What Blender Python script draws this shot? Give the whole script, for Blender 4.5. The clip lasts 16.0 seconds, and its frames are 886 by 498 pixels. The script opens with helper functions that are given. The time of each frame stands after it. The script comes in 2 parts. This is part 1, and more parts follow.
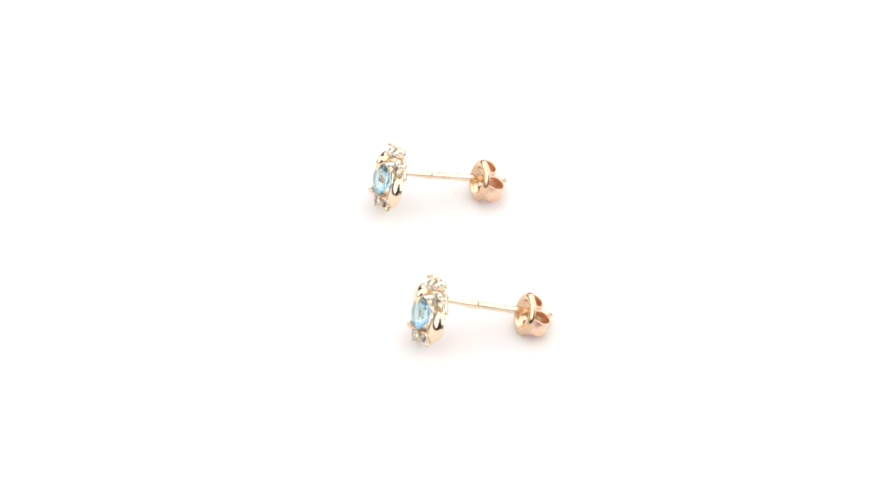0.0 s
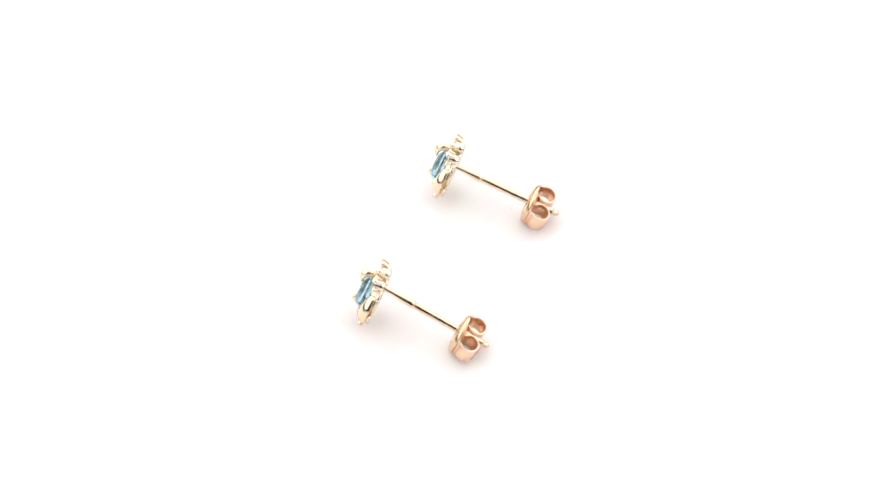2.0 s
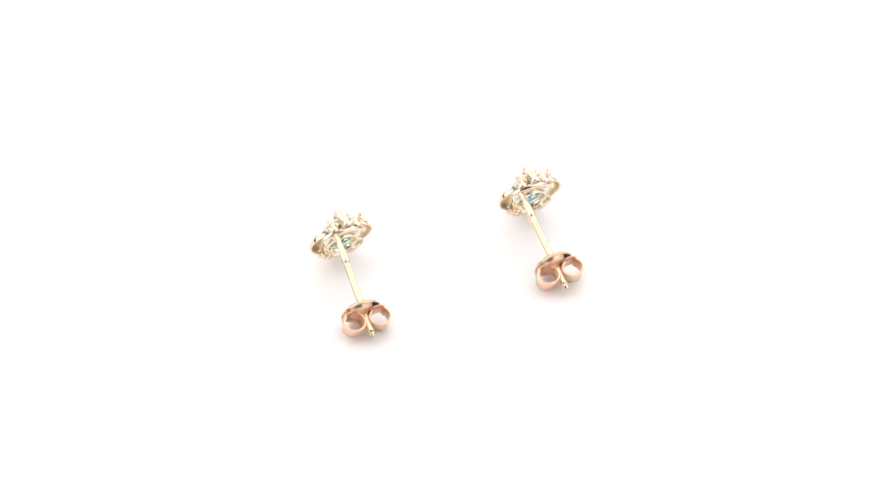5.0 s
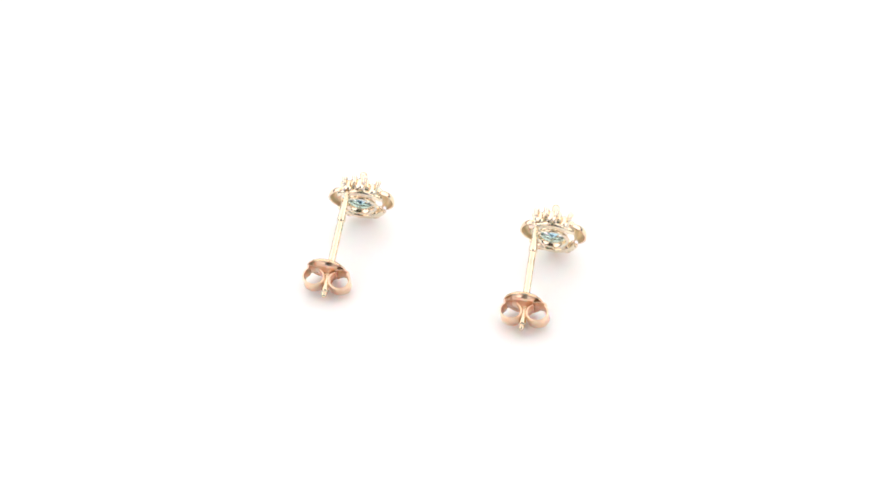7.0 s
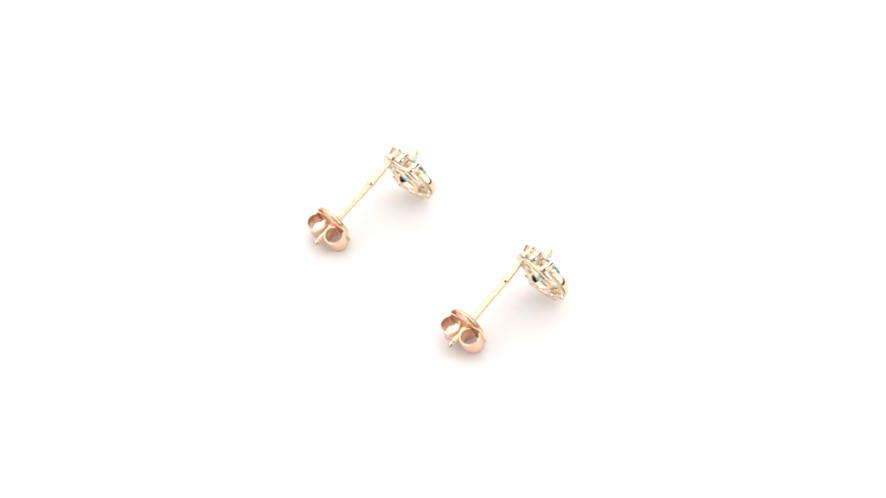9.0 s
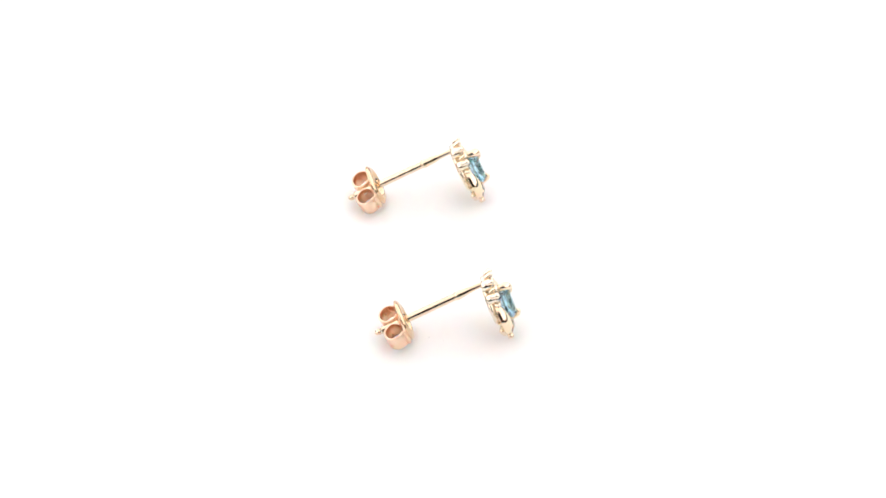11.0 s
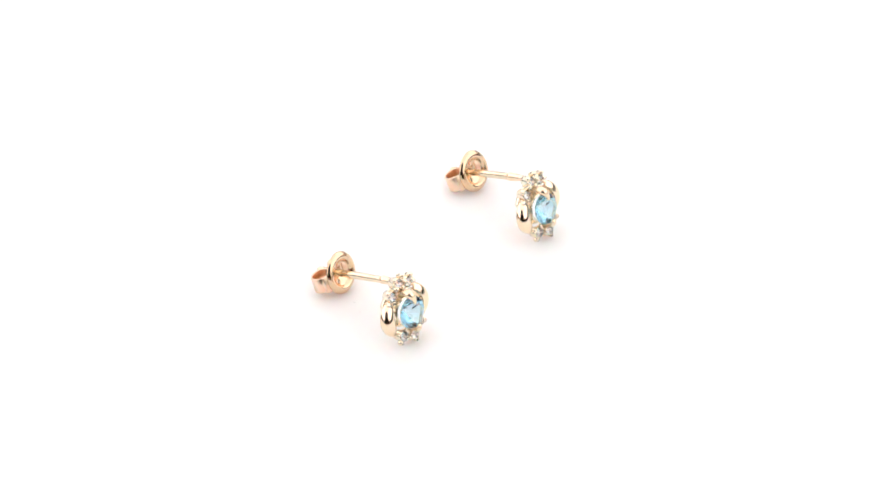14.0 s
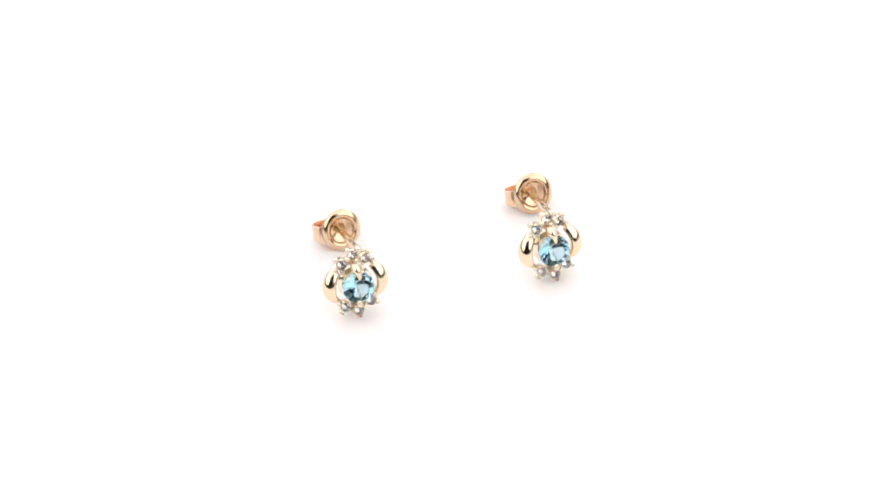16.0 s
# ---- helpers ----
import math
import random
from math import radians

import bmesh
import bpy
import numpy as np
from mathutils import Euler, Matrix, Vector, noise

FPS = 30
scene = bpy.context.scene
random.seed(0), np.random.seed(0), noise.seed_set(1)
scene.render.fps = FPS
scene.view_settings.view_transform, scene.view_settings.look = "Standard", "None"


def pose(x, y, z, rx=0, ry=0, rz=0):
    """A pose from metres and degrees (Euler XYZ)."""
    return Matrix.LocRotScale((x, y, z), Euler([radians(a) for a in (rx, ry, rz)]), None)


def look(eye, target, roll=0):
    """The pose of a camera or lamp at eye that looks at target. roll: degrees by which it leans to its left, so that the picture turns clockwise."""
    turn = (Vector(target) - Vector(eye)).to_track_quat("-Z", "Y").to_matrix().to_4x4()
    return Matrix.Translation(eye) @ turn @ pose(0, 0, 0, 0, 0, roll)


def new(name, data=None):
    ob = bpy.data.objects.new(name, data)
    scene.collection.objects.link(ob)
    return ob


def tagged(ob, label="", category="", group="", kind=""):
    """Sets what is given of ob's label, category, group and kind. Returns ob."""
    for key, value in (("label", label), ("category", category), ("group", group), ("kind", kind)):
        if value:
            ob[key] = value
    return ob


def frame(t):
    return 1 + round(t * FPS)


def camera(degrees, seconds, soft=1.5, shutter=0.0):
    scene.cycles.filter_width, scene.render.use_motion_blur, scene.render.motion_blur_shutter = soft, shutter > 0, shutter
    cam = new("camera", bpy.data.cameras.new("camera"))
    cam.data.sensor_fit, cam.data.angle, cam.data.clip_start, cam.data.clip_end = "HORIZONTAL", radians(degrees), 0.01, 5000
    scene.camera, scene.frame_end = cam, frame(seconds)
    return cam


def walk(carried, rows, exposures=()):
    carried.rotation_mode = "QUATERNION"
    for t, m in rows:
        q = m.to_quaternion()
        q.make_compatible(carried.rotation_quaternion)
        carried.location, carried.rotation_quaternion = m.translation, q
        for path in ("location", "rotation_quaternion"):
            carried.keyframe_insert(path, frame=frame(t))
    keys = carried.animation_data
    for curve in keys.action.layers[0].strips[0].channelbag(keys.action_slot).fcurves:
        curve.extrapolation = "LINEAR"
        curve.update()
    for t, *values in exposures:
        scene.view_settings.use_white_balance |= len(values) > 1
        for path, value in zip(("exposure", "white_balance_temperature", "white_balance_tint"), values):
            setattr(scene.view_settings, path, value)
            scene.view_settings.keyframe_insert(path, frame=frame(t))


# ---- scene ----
U = 5.8e-5            # one plan unit, 0.058 mm

# ---- camera: stands still, looks down on the turntable ----
TILT = radians(42.96)
AIM = Vector((0, math.cos(TILT), -math.sin(TILT)))
UPW = Vector((0, math.sin(TILT), math.cos(TILT)))
EYE = (Vector((-4.85, 0, 0)) + UPW * 44.66 - AIM * 5910.0 + Vector((0, 0, -23.8))) * U
cam = camera(15.11, 16.0, soft=1.6, shutter=0.25)
walk(cam, [(0, look(EYE, EYE + AIM, -0.70)), (16, look(EYE, EYE + AIM, -0.70))])

# ---- light ----
world = bpy.data.worlds.new("room_air")
world.use_nodes = True
world.node_tree.nodes["Background"].inputs[0].default_value = (0.9, 0.93, 1.0, 1)
world.node_tree.nodes["Background"].inputs[1].default_value = 0.02
scene.world = world
# strengths of the unseen panels added round the turntable
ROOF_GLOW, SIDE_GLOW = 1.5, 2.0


# ---- materials ----
def material(name, color, rough=0.5, metal=0.0, grain=0.0, grain_size=0.001, bump=0.0, wear=0.0):
    """A principled surface with two scales of variation, sizes in metres."""
    m = bpy.data.materials.new(name)
    m.use_nodes = True
    nt = m.node_tree
    b = nt.nodes["Principled BSDF"]
    b.inputs["Metallic"].default_value = metal
    b.inputs["Roughness"].default_value = rough
    b.inputs["Base Color"].default_value = (*color, 1)
    co = nt.nodes.new("ShaderNodeTexCoord")
    fine = nt.nodes.new("ShaderNodeTexNoise")
    fine.inputs["Scale"].default_value = 1 / grain_size
    fine.inputs["Detail"].default_value = 4
    nt.links.new(co.outputs["Object"], fine.inputs["Vector"])
    coarse = nt.nodes.new("ShaderNodeTexNoise")
    coarse.inputs["Scale"].default_value = 0.14 / grain_size
    coarse.inputs["Detail"].default_value = 2
    nt.links.new(co.outputs["Object"], coarse.inputs["Vector"])
    if grain:
        mix = nt.nodes.new("ShaderNodeMixRGB")
        mix.blend_type = "MULTIPLY"
        mix.inputs[0].default_value = 1
        mix.inputs[1].default_value = (*color, 1)
        ramp = nt.nodes.new("ShaderNodeMapRange")
        ramp.inputs["From Min"].default_value, ramp.inputs["From Max"].default_value = 0.3, 0.7
        ramp.inputs["To Min"].default_value, ramp.inputs["To Max"].default_value = 1 - grain, 1
        nt.links.new(coarse.outputs["Fac"], ramp.inputs["Value"])
        nt.links.new(ramp.outputs[0], mix.inputs[2])
        nt.links.new(mix.outputs[0], b.inputs["Base Color"])
    if wear:
        rr = nt.nodes.new("ShaderNodeMapRange")
        rr.inputs["From Min"].default_value, rr.inputs["From Max"].default_value = 0.3, 0.7
        rr.inputs["To Min"].default_value, rr.inputs["To Max"].default_value = rough, rough + wear
        nt.links.new(fine.outputs["Fac"], rr.inputs["Value"])
        nt.links.new(rr.outputs[0], b.inputs["Roughness"])
    if bump:
        bp = nt.nodes.new("ShaderNodeBump")
        bp.inputs["Strength"].default_value = bump
        bp.inputs["Distance"].default_value = grain_size * 0.2
        nt.links.new(fine.outputs["Fac"], bp.inputs["Height"])
        nt.links.new(bp.outputs[0], b.inputs["Normal"])
    return m


def gem(name, color, ior, rough=0.0):
    m = bpy.data.materials.new(name)
    m.use_nodes = True
    nt = m.node_tree
    nt.nodes.remove(nt.nodes["Principled BSDF"])
    g = nt.nodes.new("ShaderNodeBsdfGlass")
    g.inputs["Color"].default_value = (*color, 1)
    g.inputs["IOR"].default_value = ior
    g.inputs["Roughness"].default_value = rough
    nt.links.new(g.outputs[0], nt.nodes["Material Output"].inputs[0])
    return m


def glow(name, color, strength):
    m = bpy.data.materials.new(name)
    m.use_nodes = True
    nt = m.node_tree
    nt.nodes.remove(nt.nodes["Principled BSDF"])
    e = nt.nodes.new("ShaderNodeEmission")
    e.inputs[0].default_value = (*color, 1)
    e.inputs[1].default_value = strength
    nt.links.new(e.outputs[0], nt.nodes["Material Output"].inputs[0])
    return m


GOLD = material("yellow_gold", (0.94, 0.765, 0.55), 0.12, 1.0, 0.05, 0.0004, 0.05, 0.08)
# reddish gold, its colour deepened for reflections between disc and scrolls
ROSE_BOUNCE = material("reddish_bounce_gold", (0.95, 0.69, 0.51), 0.28, 1.0, 0.06, 0.0005, 0.06, 0.08)
PALE = material("pale_gold", (0.94, 0.83, 0.66), 0.16, 1.0, 0.06, 0.0004, 0.08, 0.10)
WIRE = material("drawn_gold_wire", (0.90, 0.74, 0.54), 0.12, 1.0, 0.16, 0.0003, 0.35, 0.10)
# darker than GOLD: dim room mirrored in the disc front, put into colour
TAN_REFLECT = material("tan_reflection_gold", (0.82, 0.595, 0.40), 0.14, 1.0, 0.06, 0.0005, 0.06, 0.08)
BLUE = gem("blue_topaz", (0.755, 0.882, 0.934), 1.62)
CLEAR = gem("clear_stone", (0.995, 0.98, 0.967), 2.15)
# warm tint and red scatter put in to pinken and soften the shadows
WHITE = material("white_acrylic", (0.825, 0.812, 0.808), 0.55, 0.0, 0.01, 0.004, 0.01)
acrylic = WHITE.node_tree.nodes["Principled BSDF"].inputs
acrylic["Subsurface Weight"].default_value = 0.7
acrylic["Subsurface Scale"].default_value = 0.0035
acrylic["Subsurface Radius"].default_value = (1.0, 0.62, 0.5)
PAPER = material("white_table_sheet", (0.84, 0.84, 0.84), 0.7, 0.0, 0.02, 0.006, 0.02)
DARK = material("dark_studio_wall", (0.06, 0.05, 0.045), 0.9, 0.0, 0.2, 0.2, 0.1)
CARPET = material("dark_carpet", (0.06, 0.055, 0.05), 0.95, 0.0, 0.3, 0.02, 0.3)
BLACK = material("black_fabric", (0.02, 0.02, 0.02), 0.8, 0.0, 0.2, 0.01, 0.1)
# self-glowing surfaces of the added panels, with no lamp behind them
ROOF = glow("roof_panel_glow", (1.0, 0.968, 0.97), ROOF_GLOW)
SIDE = glow("side_panel_glow", (1.0, 0.968, 0.97), SIDE_GLOW)
# redder copy of the gold: light bounced inside the curls, put into colour
BOUNCE_RED = material("gold_bounce_red", (0.86, 0.53, 0.34), 0.26, 1.0, 0.08, 0.0005, 0.06, 0.08)
CAST = material("rough_cast_gold", (0.92, 0.78, 0.57), 0.34, 1.0, 0.10, 0.00025, 0.5, 0.12)
LINT = material("grey_lint", (0.76, 0.75, 0.75), 0.9, 0.0, 0.2, 0.0002)


# ---- mesh helpers ----
def part(name, bm, mat, parent=None, label="", smooth=True):
    me = bpy.data.meshes.new(name)
    bmesh.ops.recalc_face_normals(bm, faces=bm.faces)
    bm.to_mesh(me)
    bm.free()
    me.materials.append(mat)
    me.shade_smooth() if smooth else me.shade_flat()
    ob = new(name, me)
    ob.parent = parent
    return tagged(ob, label)


def spline(pts, n):
    """n points along a smooth curve through pts (any number of columns)."""
    p = np.array(pts, float)
    p = np.vstack([2 * p[0] - p[1], p, 2 * p[-1] - p[-2]])
    out = []
    for s in np.linspace(0, len(pts) - 1.0001, n):
        i = int(s)
        f = s - i
        a, b, c, d = p[i:i + 4]
        out.append(0.5 * (2 * b + (c - a) * f + (2 * a - 5 * b + 4 * c - d) * f * f + (3 * b - a - 3 * c + d) * f ** 3))
    return np.array(out)


def loft(rings, closed_ring=True, closed_path=False, caps=True):
    """A skin over rings of points, in metres."""
    bm = bmesh.new()
    vs = [[bm.verts.new(p) for p in r] for r in rings]
    m, k = len(vs), len(vs[0])
    for i in range(m if closed_path else m - 1):
        for j in range(k if closed_ring else k - 1):
            bm.faces.new((vs[i][j], vs[i][(j + 1) % k], vs[(i + 1) % m][(j + 1) % k], vs[(i + 1) % m][j]))
    if caps and not closed_path and closed_ring:
        bm.faces.new(vs[0][::-1])
        bm.faces.new(vs[-1])
    return bm


def tube(pts, n=24, sides=14, flat=1.0):
    """A round bar along points (x, y, z, radius), in plan units, with rounded ends."""
    p = spline(pts, n)
    c, r = p[:, :3], p[:, 3]
    tan = np.gradient(c, axis=0)
    tan /= np.linalg.norm(tan, axis=1)[:, None]
    ref = np.array([0.0, 0.0, 1.0]) if abs(tan[:, 2]).mean() < 0.8 else np.array([0.0, 1.0, 0.0])
    rings = []

    def ring(o, t, rad):
        e = np.cross(t, ref)
        e /= np.linalg.norm(e)
        f = np.cross(e, t)
        return [(o + rad * (math.cos(q) * e + flat * math.sin(q) * f)) * U for q in np.linspace(0, 2 * math.pi, sides, endpoint=False)]
    for k in (80, 60, 30):
        rings.append(ring(c[0] - tan[0] * r[0] * math.sin(radians(k)) * 0.95, tan[0], r[0] * math.cos(radians(k))))
    for o, t, rad in zip(c, tan, r):
        rings.append(ring(o, t, rad))
    for k in (30, 60, 80):
        rings.append(ring(c[-1] + tan[-1] * r[-1] * math.sin(radians(k)) * 0.95, tan[-1], r[-1] * math.cos(radians(k))))
    return loft(rings)


def lathe_y(profile, x0, z0, segs=48, squash=1.0):
    """A turned shape about the line through (x0, z0) along y; profile rows are (radius, y)."""
    rings = []
    for r, y in profile:
        rings.append([Vector((x0 + r * math.cos(q), y, z0 + squash * r * math.sin(q))) * U
                      for q in np.linspace(0, 2 * math.pi, segs, endpoint=False)])
    return rings


def brilliant(r, crown, pav, table, x, y, z, turn=0.0, girdle=0.05):
    """A round brilliant-cut stone whose table looks to -y."""
    bm = bmesh.new()
    def put(rad, h, q):
        bm.verts.new(Vector((x + rad * math.cos(q), y - h, z + rad * math.sin(q))) * U)
    for k in range(8):
        q = turn + k * math.pi / 4
        put(table * r, crown, q)
        put(0.79 * r, crown * 0.60, q + math.pi / 8)
        put(0.42 * r, -pav * 0.62, q)
    for k in range(16):
        q = turn + k * math.pi / 8
        put(r, girdle * r, q)
        put(r, -girdle * r, q)
    put(0.001, -pav, 0)
    bmesh.ops.convex_hull(bm, input=bm.verts)
    bmesh.ops.dissolve_limit(bm, angle_limit=radians(1.0), verts=bm.verts, edges=bm.edges)
    return bm


def box(x0, y0, z0, x1, y1, z1, bevel=0.0):
    bm = bmesh.new()
    bmesh.ops.create_cube(bm, size=1)
    for v in bm.verts:
        v.co = Vector(((x0, x1)[v.co.x > 0], (y0, y1)[v.co.y > 0], (z0, z1)[v.co.z > 0]))
    if bevel:
        bmesh.ops.bevel(bm, geom=bm.edges, offset=bevel, segments=2, affect="EDGES")
    return bm


# ---- the room, the table and the added light panels ----
def room():
    for name, b in (("floor", (-2.5, -2.5, -1.0, 2.5, 2.5, -0.9)), ("ceiling", (-2.5, -2.5, 1.6, 2.5, 2.5, 1.7)),
                    ("wall_north", (-2.5, 2.4, -0.9, 2.5, 2.5, 1.6)), ("wall_south", (-2.5, -2.5, -0.9, 2.5, -2.4, 1.6)),
                    ("wall_east", (2.4, -2.4, -0.9, 2.5, 2.4, 1.6)), ("wall_west", (-2.5, -2.4, -0.9, -2.4, 2.4, 1.6))):
        tagged(part(name, box(*b), CARPET if name == "floor" else DARK, None, smooth=False),
               "dark carpeted studio floor" if name == "floor" else "dark matt painted plain studio surface", name.split("_")[0], kind="structure")


def table():
    t = tagged(new("table"), "white photo table under the turntable", "table")
    t.location = (0, 0, -0.9)
    part("tabletop", box(-0.6, -0.40, 0.84, 0.6, 0.6, 0.876, 0.004), PAPER, t, smooth=False)
    for x in (-0.55, 0.55):
        for y in (-0.30, 0.55):
            part("leg", box(x - 0.025, y - 0.025, 0, x + 0.025, y + 0.025, 0.84, 0.003), PAPER, t, smooth=False)


def turntable():
    t = tagged(new("turntable"), "plain white round turntable with a few specks of lint", "turntable")
    rows = [(0.15, -0.024), (0.156, -0.0235), (0.158, -0.021), (0.158, -0.003), (0.157, -0.0008), (0.155, 0.0), (0.02, 0.0)]
    rings = [[(r * math.cos(q), r * math.sin(q), z) for q in np.linspace(0, 2 * math.pi, 128, endpoint=False)] for r, z in rows]
    part("disc", loft(rings), WHITE, t, smooth=False)
    for x, y, rz, long in ((19, 185, 20, 1.7), (-6, 191, -30, 1.0), (-102, -88, 80, 1.8)):
        bm = tube([(-long, 0, 0.3, 0.4), (0, 0.4, 0.4, 0.6), (long, 0, 0.3, 0.4)], 8, 6)
        bm.transform(pose(x * U, y * U, 0, 0, 0, rz))
        part("lint", bm, LINT, t, "tiny grey speck of lint")
    return t


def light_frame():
    """Unseen panels that glow by themselves, added round and over the turntable on four poles, with a gap for the
    camera.
    """
    t = tagged(new("light_frame"), "unseen glowing panels added on black poles to light the turntable", "studio light")
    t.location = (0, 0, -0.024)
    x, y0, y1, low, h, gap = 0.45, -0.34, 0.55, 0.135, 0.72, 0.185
    for lab, b, m in (("unseen glowing roof panel added for light", (-x, y0, h, x, y1, h + 0.003), ROOF),
                      ("unseen glowing side panel added as fill", (-x - 0.003, y0, low, -x, y1, h), SIDE),
                      ("unseen glowing side panel added as fill", (x, y0, low, x + 0.003, y1, h), SIDE),
                      ("unseen glowing front panel added as fill", (-x, y0 - 0.003, low, -gap, y0, h), SIDE),
                      ("unseen glowing front panel added as fill", (gap, y0 - 0.003, low, x, y0, h), SIDE),
                      ("unseen glowing rear panel added as fill", (-x, y1, low, x, y1 + 0.003, h), SIDE)):
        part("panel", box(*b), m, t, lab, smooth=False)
    for px in (-x - 0.008, x + 0.008):
        for py in (y0 - 0.006, y1 + 0.008):
            part("pole", box(px - 0.005, py - 0.005, 0, px + 0.005, py + 0.005, h + 0.01, 0.001), BLACK, t, smooth=False)


# ---- the earring, in a space with x to the wearer's side, y along the post and z up the face ----


def wing(a0, a1, radius, wide, deep, e):
    """A domed crescent shell beside the stone, from angle a0 to a1 in degrees."""
    rings = []
    for s in np.linspace(0, 1, 30):
        q = radians(a0 + (a1 - a0) * s)
        k = math.sin(math.pi * (0.10 + 0.80 * s)) ** 0.8
        hw, hi = wide * (0.26 + 0.74 * k), 4 + 12.5 * k
        mid = radius - 5.0 * (1 - k)
        ring = []
        for p in (1 - np.cos(np.linspace(0, math.pi, 21))) * math.pi / 2:
            r, y = mid - hw * math.copysign(abs(math.cos(p)) ** 0.8, math.cos(p)) - 0.42 * hw * math.sin(p) ** 2, deep - hi * math.sin(p) ** 0.7
            ring.append((r, y))
        for p in np.linspace(math.pi, 0, 9):
            r, y = mid - (hw - 3) * math.cos(p), deep + 0.2 - (hi - 3.5) * math.sin(p)
            ring.append((r, y))
        rings.append([Vector((-1 + r * math.cos(q), y, -1 + r * math.sin(q))) * U for r, y in ring])
    ob = part("wing", loft(rings), GOLD, e)
    ob.data.materials.append(CAST)
    for i, f in enumerate(ob.data.polygons):
        if i < 29 * 30 and i % 30 >= 21:
            f.material_index = 1


def small_stone(x, z, y, turn, beads, e):
    """A clear stone in its own cup with bead prongs."""
    prof = [(7.6, y + 18), (9.2, y + 17), (9.6, y + 12), (10.2, y + 5), (10.3, y + 1.5), (9.6, y - 0.3), (8.5, y + 1), (8.0, y + 5), (7.2, y + 12), (6.8, y + 17)]
    cup = part("gem_cup", loft(lathe_y(prof, x, z, 24), closed_path=True), PALE, e)
    part("clear_stone", brilliant(8.4, 3.0, 6.8, 0.52, x, y, z, turn), CLEAR, cup, "small colourless faceted stone", smooth=False)
    for bx, bz, by, br in beads:
        by, br = by + 6.0, br * 1.42
        part("bead", tube([(bx * 0.86 + x * 0.14, y + 7, bz * 0.86 + z * 0.14, br * 0.7), (bx * 0.96 + x * 0.04, y + 2, bz * 0.96 + z * 0.04, br * 0.8), (bx, by, bz, br)], 8, 12), PALE, cup)


def earring(root, step, tip, back_y, aside, drop):
    e = tagged(new("stud_earring"), "yellow gold stud earring, round light blue stone, tiny clear stones", "earring", "pair of stud earrings")
    part("blue_stone", brilliant(28.5, 10.0, 26.5, 0.56, 0, -2, 0, 0.2), BLUE, e, "round faceted light blue stone", smooth=False)
    prof = [(23.8, 9), (25.4, 8.3), (26.4, 13), (27.6, 18), (29.4, 21.5), (31, 24.5), (30.6, 27.5), (28, 29), (25.4, 27.5), (24.2, 18)]
    part("gallery", loft(lathe_y(prof, 0, 0, 64), closed_path=True), PALE, e)
    wing(134, 208, 48.2, 11.2, 16.5, e)
    wing(45, -32, 47.8, 11.2, 19, e)
    # base rails that carry the small stones
    for arc in ((42, 142, 47, 54, 131), (208, 328, 45, 236, 309)):
        pts = [(arc[2] * math.cos(radians(q)), 23, arc[2] * math.sin(radians(q)), 5.2) for q in np.linspace(arc[0], arc[1], 7)]
        part("rail", tube(pts, 24, 10), PALE, e)
        rings = []
        for q in np.radians(np.linspace(arc[3], arc[4], 24)):
            rings.append([Vector((r * math.cos(q), y, r * math.sin(q))) * U for r, y in
                          ((36, 23), (39, 22), (43, 21), (47, 20.4), (48, 21.6), (43, 23.2), (39, 24.6), (36, 25.6))])
        part("base_plate", loft(rings), CAST, e, "rough cast gold plate behind the clear stones")
    small_stone(-23, 43, 7, 0.1, [(-34, 56, -1, 3.8), (-35, 34, 3, 3.6), (-23, 31, 3, 3.4), (-13, 53, -1, 3.6)], e)
    small_stone(-3, 58, 7, 0.5, [(-11, 69, -1, 3.6), (8, 68, -1, 3.8), (3, 47, 1, 3.2)], e)
    small_stone(19, 48, 7, 0.3, [(26, 60, -1, 3.8), (31, 44, 3, 3.6), (11, 54, 0, 3.4), (14, 38, 3, 3.0)], e)
    small_stone(-23, -37.5, 9, 0.2, [(-31, -47, 9, 3.8), (-33, -31, 7, 3.4), (-15, -30, 5, 3.2)], e)
    small_stone(-2, -46.5, 5, 0.6, [(0, -57, 5, 3.8), (-12, -47, 4, 3.4), (8, -44, 3, 3.4)], e)
    small_stone(22.5, -35, 11, 0.4, [(33.5, -41, 11, 3.8), (30, -25, 10, 3.6), (14, -29, 8, 3.2)], e)
    part("claw", tube([(-5, 20, 44, 4.8), (-5, 3, 43, 5.4), (-4, -9, 41.5, 7.2), (-2, -15, 36.5, 7.0), (0, -16, 28.5, 4.8), (0.8, -15, 21.5, 3.4)], 24, 14), GOLD, e)
    part("claw", tube([(-2, 22, -36, 4.0), (-2, 4, -35, 4.4), (-3, -8.5, -30, 5.0), (-3, -12, -25, 5.0)], 18, 12), GOLD, e)
    part("bead", tube([(29, 26, -19, 3.0), (28, 4, -20, 3.4)], 8, 10), GOLD, e)
    # the whole head sits a little forward on the post
    for o in e.children_recursive:
        o.data.transform(pose(0, -2 * U, 0))
    # post with the step where its solder joint ends, and the groove behind its tip
    root, tip = Vector(root), Vector(tip)
    rows = [(18, 4.8), (32, 4.6), (44, 5.0), (60, 6.6), (step - 6, 7.3), (step - 3, 7.6), (step, 7.8), (step + 3, 7.0), (step + 5, 5.8), (step + 9, 6.2), (130, 6.4), (165, 6.4),
            (tip.y - 17, 6.4), (tip.y - 12, 6.3), (tip.y - 9, 4.6), (tip.y - 6, 5.3), (tip.y - 3, 4.4)]
    part("post", tube([(*root.lerp(tip, (y - root.y) / (tip.y - root.y)).to_tuple(), r) for y, r in rows], 120, 20), WIRE, e)
    way = (tip - root).normalized()
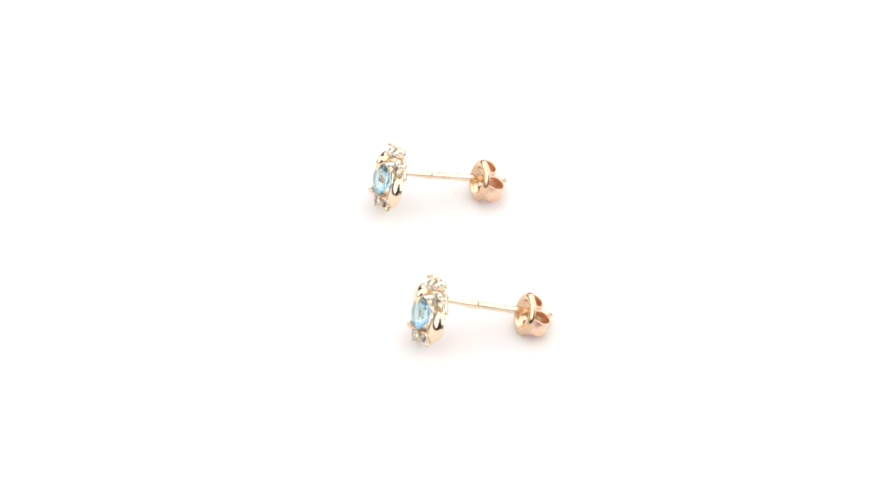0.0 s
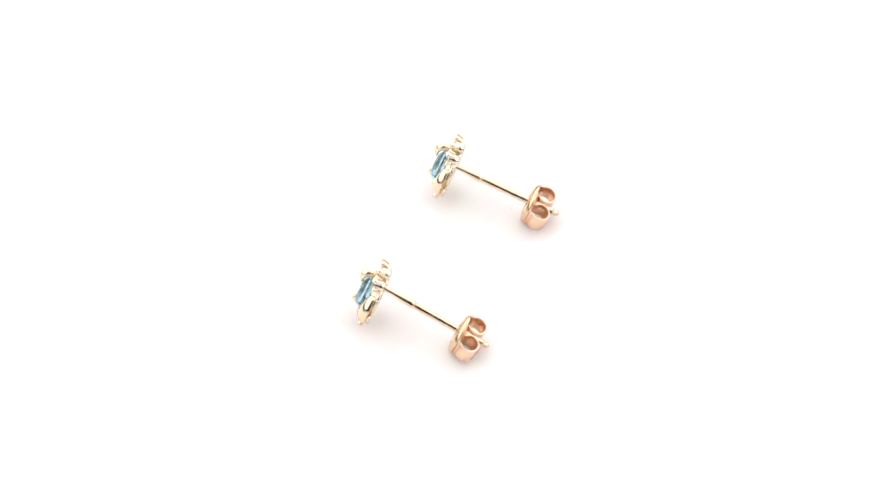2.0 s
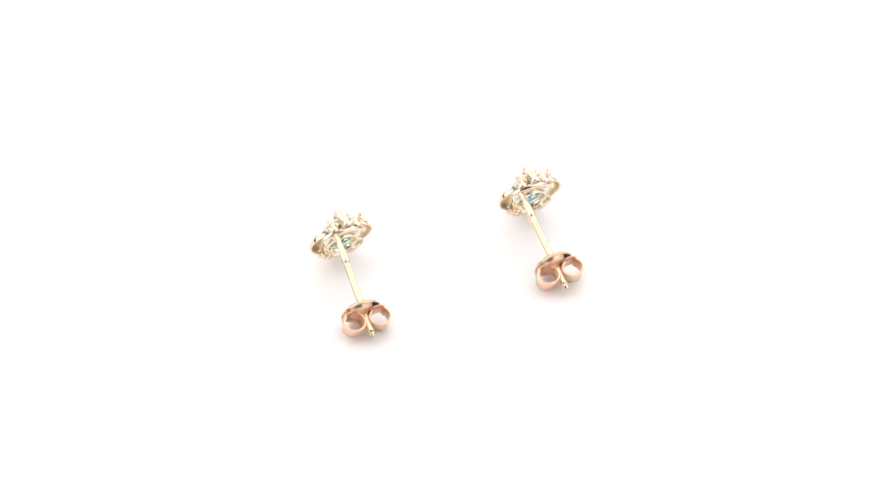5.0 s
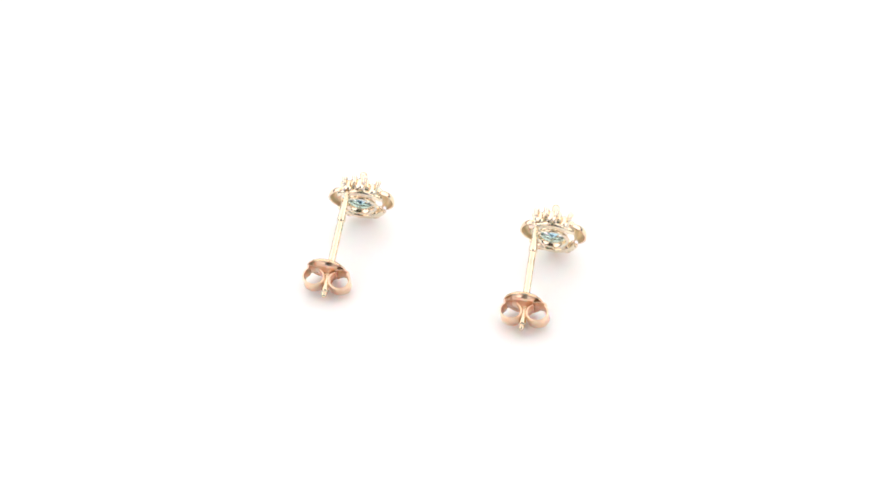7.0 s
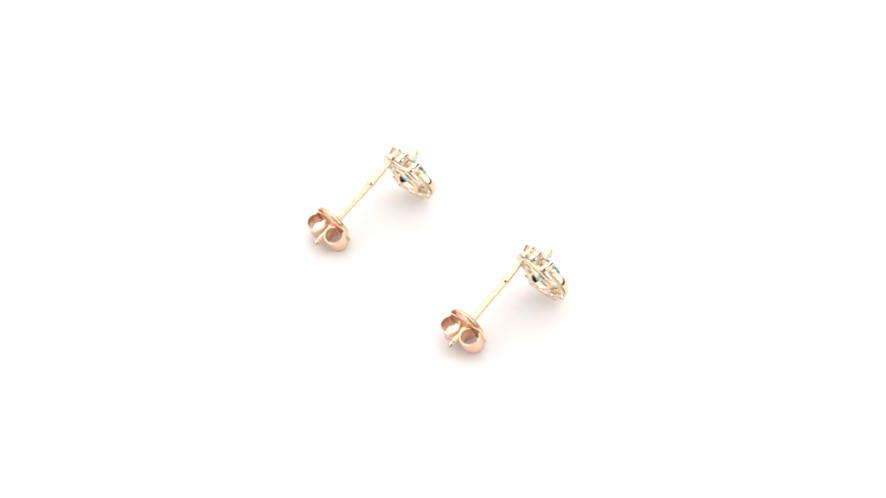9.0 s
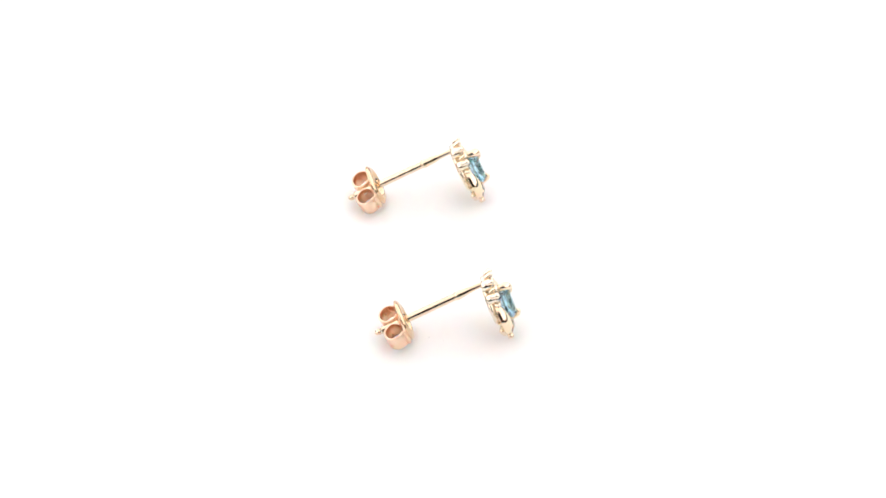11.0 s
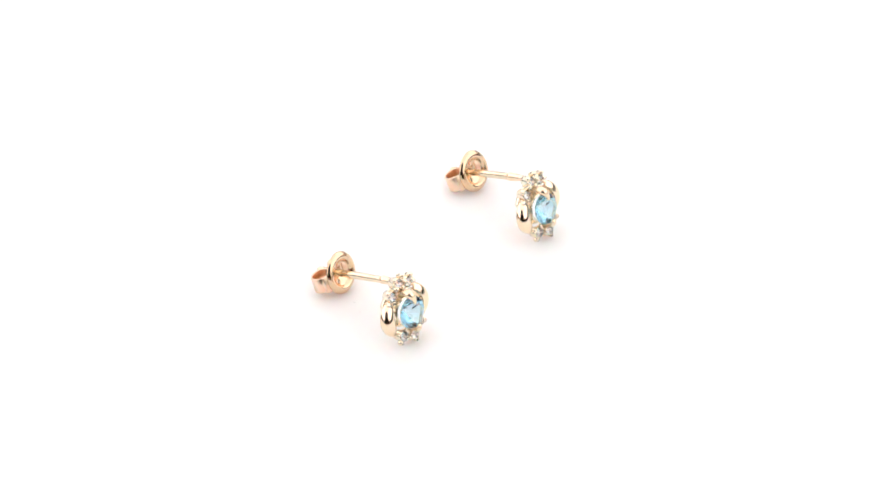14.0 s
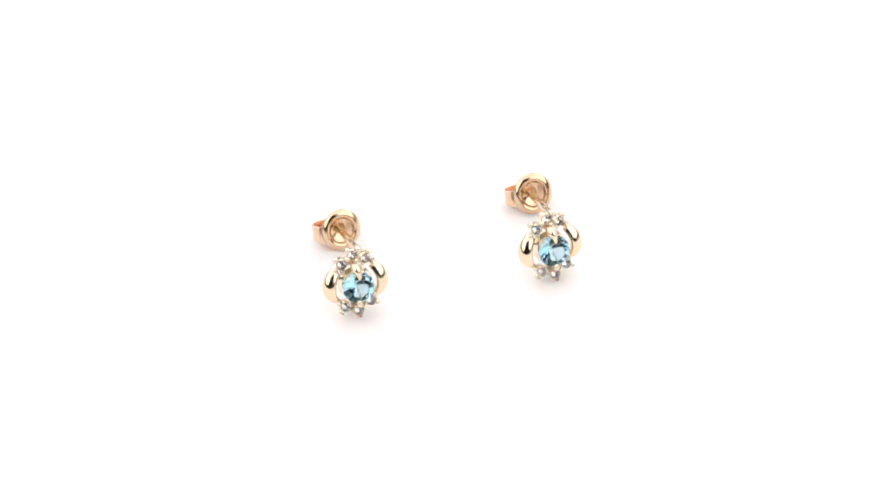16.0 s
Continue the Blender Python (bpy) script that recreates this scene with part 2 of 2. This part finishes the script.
    for k in range(4):
        y = step - 10 + 3.0 * k
        o = root.lerp(tip, (y - root.y) / (tip.y - root.y)) + Vector((0.8, 0, 6.15 + 0.1 * k))
        part("stamp", box((o.x - 1.7) * U, (o.y - 0.7) * U, o.z * U, (o.x + 1.7) * U, (o.y + 0.7) * U, (o.z + 0.9) * U, 0.25 * U), ROSE_BOUNCE, e, "tiny punched mark", smooth=False)
    place = root.lerp(tip, (back_y - root.y) / (tip.y - root.y))
    back(e, Matrix.Translation(place * U) @ way.to_track_quat("Y", "Z").to_matrix().to_4x4() @ pose(aside * U, 0, -drop * U))
    return e


def back(e, at):
    """The butterfly back: a dished disc with two scrolls that grip the post, moved to the pose at."""
    prof = [(6.4, 11), (7.6, 9), (13, 6.6), (18, 4.8), (20.5, 3.2), (22, 0.8), (23.2, -1.6), (24.8, -3.2), (27.3, -3.8), (30.2, -3), (33.2, -0.9), (35.3, 1.5), (36, 3.6),
            (34.8, 4.6), (32.4, 2), (29.4, -0.2), (27, -0.9), (25.2, 0.2), (24, 3), (22.5, 6), (18, 7.8), (13, 9.6), (8, 11.8), (6.4, 13.2)]
    disc = loft(lathe_y([(0.99 * r, y) for r, y in prof], 4, 0.0, 72, 1.09), closed_path=True)
    disc.transform(at)
    disc = part("earring_back", disc, TAN_REFLECT, e, "dished gold butterfly back with scrolls, front darkened as reflection")
    # reddish back face imitates the scrolls mirrored in it
    disc.data.materials.append(ROSE_BOUNCE)
    for i, f in enumerate(disc.data.polygons):
        if i // 72 >= 13:
            f.material_index = 1
    for x in (-6.5, -1.0, 5.0):
        bar = box((x - 1.8) * U, 4.8 * U, 11 * U, (x + 1.8) * U, 7.9 * U, 17.5 * U, 0.5 * U)
        bar.transform(at)
        part("stamp", bar, ROSE_BOUNCE, disc, smooth=False)
    for side in (-1, 1):
        pts = [(side * 14, 6.5), (side * 27, 5.0), (side * 36, 7)]
        for q in np.linspace(-50, 240, 14):
            k = 1 - 0.10 * (q + 50) / 290
            pts.append((side * (22.3 + 19 * k * math.cos(radians(q))), 23.5 + 17 * k * math.sin(radians(q))))
        c = spline(pts, 72)
        tan = np.gradient(c, axis=0)
        tan /= np.linalg.norm(tan, axis=1)[:, None]
        nrm = np.stack([-tan[:, 1], tan[:, 0]], 1)
        rings = []
        for i, (o, m) in enumerate(zip(c, nrm)):
            half = 14 + 2.5 * min(1, max(0, (20 - i) / 20))
            rings.append([Vector((o[0] + m[0] * dn, o[1] + m[1] * dn, dz - 2.5)) * U for dn, dz in (
                (-1.6, -half + 0.8), (-1.0, -half), (1.0, -half), (1.6, -half + 0.8),
                (1.6, half - 0.8), (1.0, half), (-1.0, half), (-1.6, half - 0.8))])
        scroll = loft(rings)
        scroll.transform(at)
        scroll = part("scroll", scroll, ROSE_BOUNCE, disc)
        # inner faces coloured redder to imitate the bounce inside each scroll
        scroll.data.materials.append(BOUNCE_RED)
        for f in scroll.data.polygons:
            if f.index < 71 * 8 and f.index % 8 == (3 if side > 0 else 7):
                f.material_index = 1


def settle(e, lean):
    """Tip the earring about x until its head and its back both touch the ground, then move its parts there. lean: its roll, in degrees."""
    meshes = [o.data for o in e.children_recursive]
    pts = [v.co for me in meshes for v in me.vertices]
    lo, hi = 5.0, 40.0
    for _ in range(40):
        p = (lo + hi) / 2
        m = pose(0, 0, 0, -p) @ pose(0, 0, 0, 0, -lean, 0)
        head = min((m @ v).z for v in pts if v.y < 60 * U)
        tail = min((m @ v).z for v in pts if v.y > 150 * U)
        lo, hi = (p, hi) if tail > head else (lo, p)
    for me in meshes:
        me.transform(Matrix.Translation((0, 0, -min(head, tail))) @ m)


# ---- build ----
room()
table()
disc = turntable()
light_frame()
ear = earring((24.0, 28, 38.4), 71.5, (13.2, 225.5, 34.0), 170, -1.4, 1.2)
settle(ear, -1.0)
other = earring((18.9, 28, 46.5), 77.5, (28, 226.5, 38.8), 171, 0.8, 1)
settle(other, 0.8)


def turned(x, y, rz, t):
    """A pose on the turntable, which turns clockwise at 16.69 degrees a second."""
    q = radians(-16.69 * t)
    return pose((x * math.cos(q) - y * math.sin(q)) * U, (x * math.sin(q) + y * math.cos(q)) * U, 0, 0, 0, rz + math.degrees(q))


def motions():
    times = [k / 4 for k in range(65)]
    walk(disc, [(t, turned(0, 0, 0, t)) for t in times])
    walk(ear, [(t, turned(-110.8, 158.2, 13.9 - 90, t)) for t in times])
    walk(other, [(t, turned(-42.0, -186.1, 16.6 - 90, t)) for t in times])


motions()
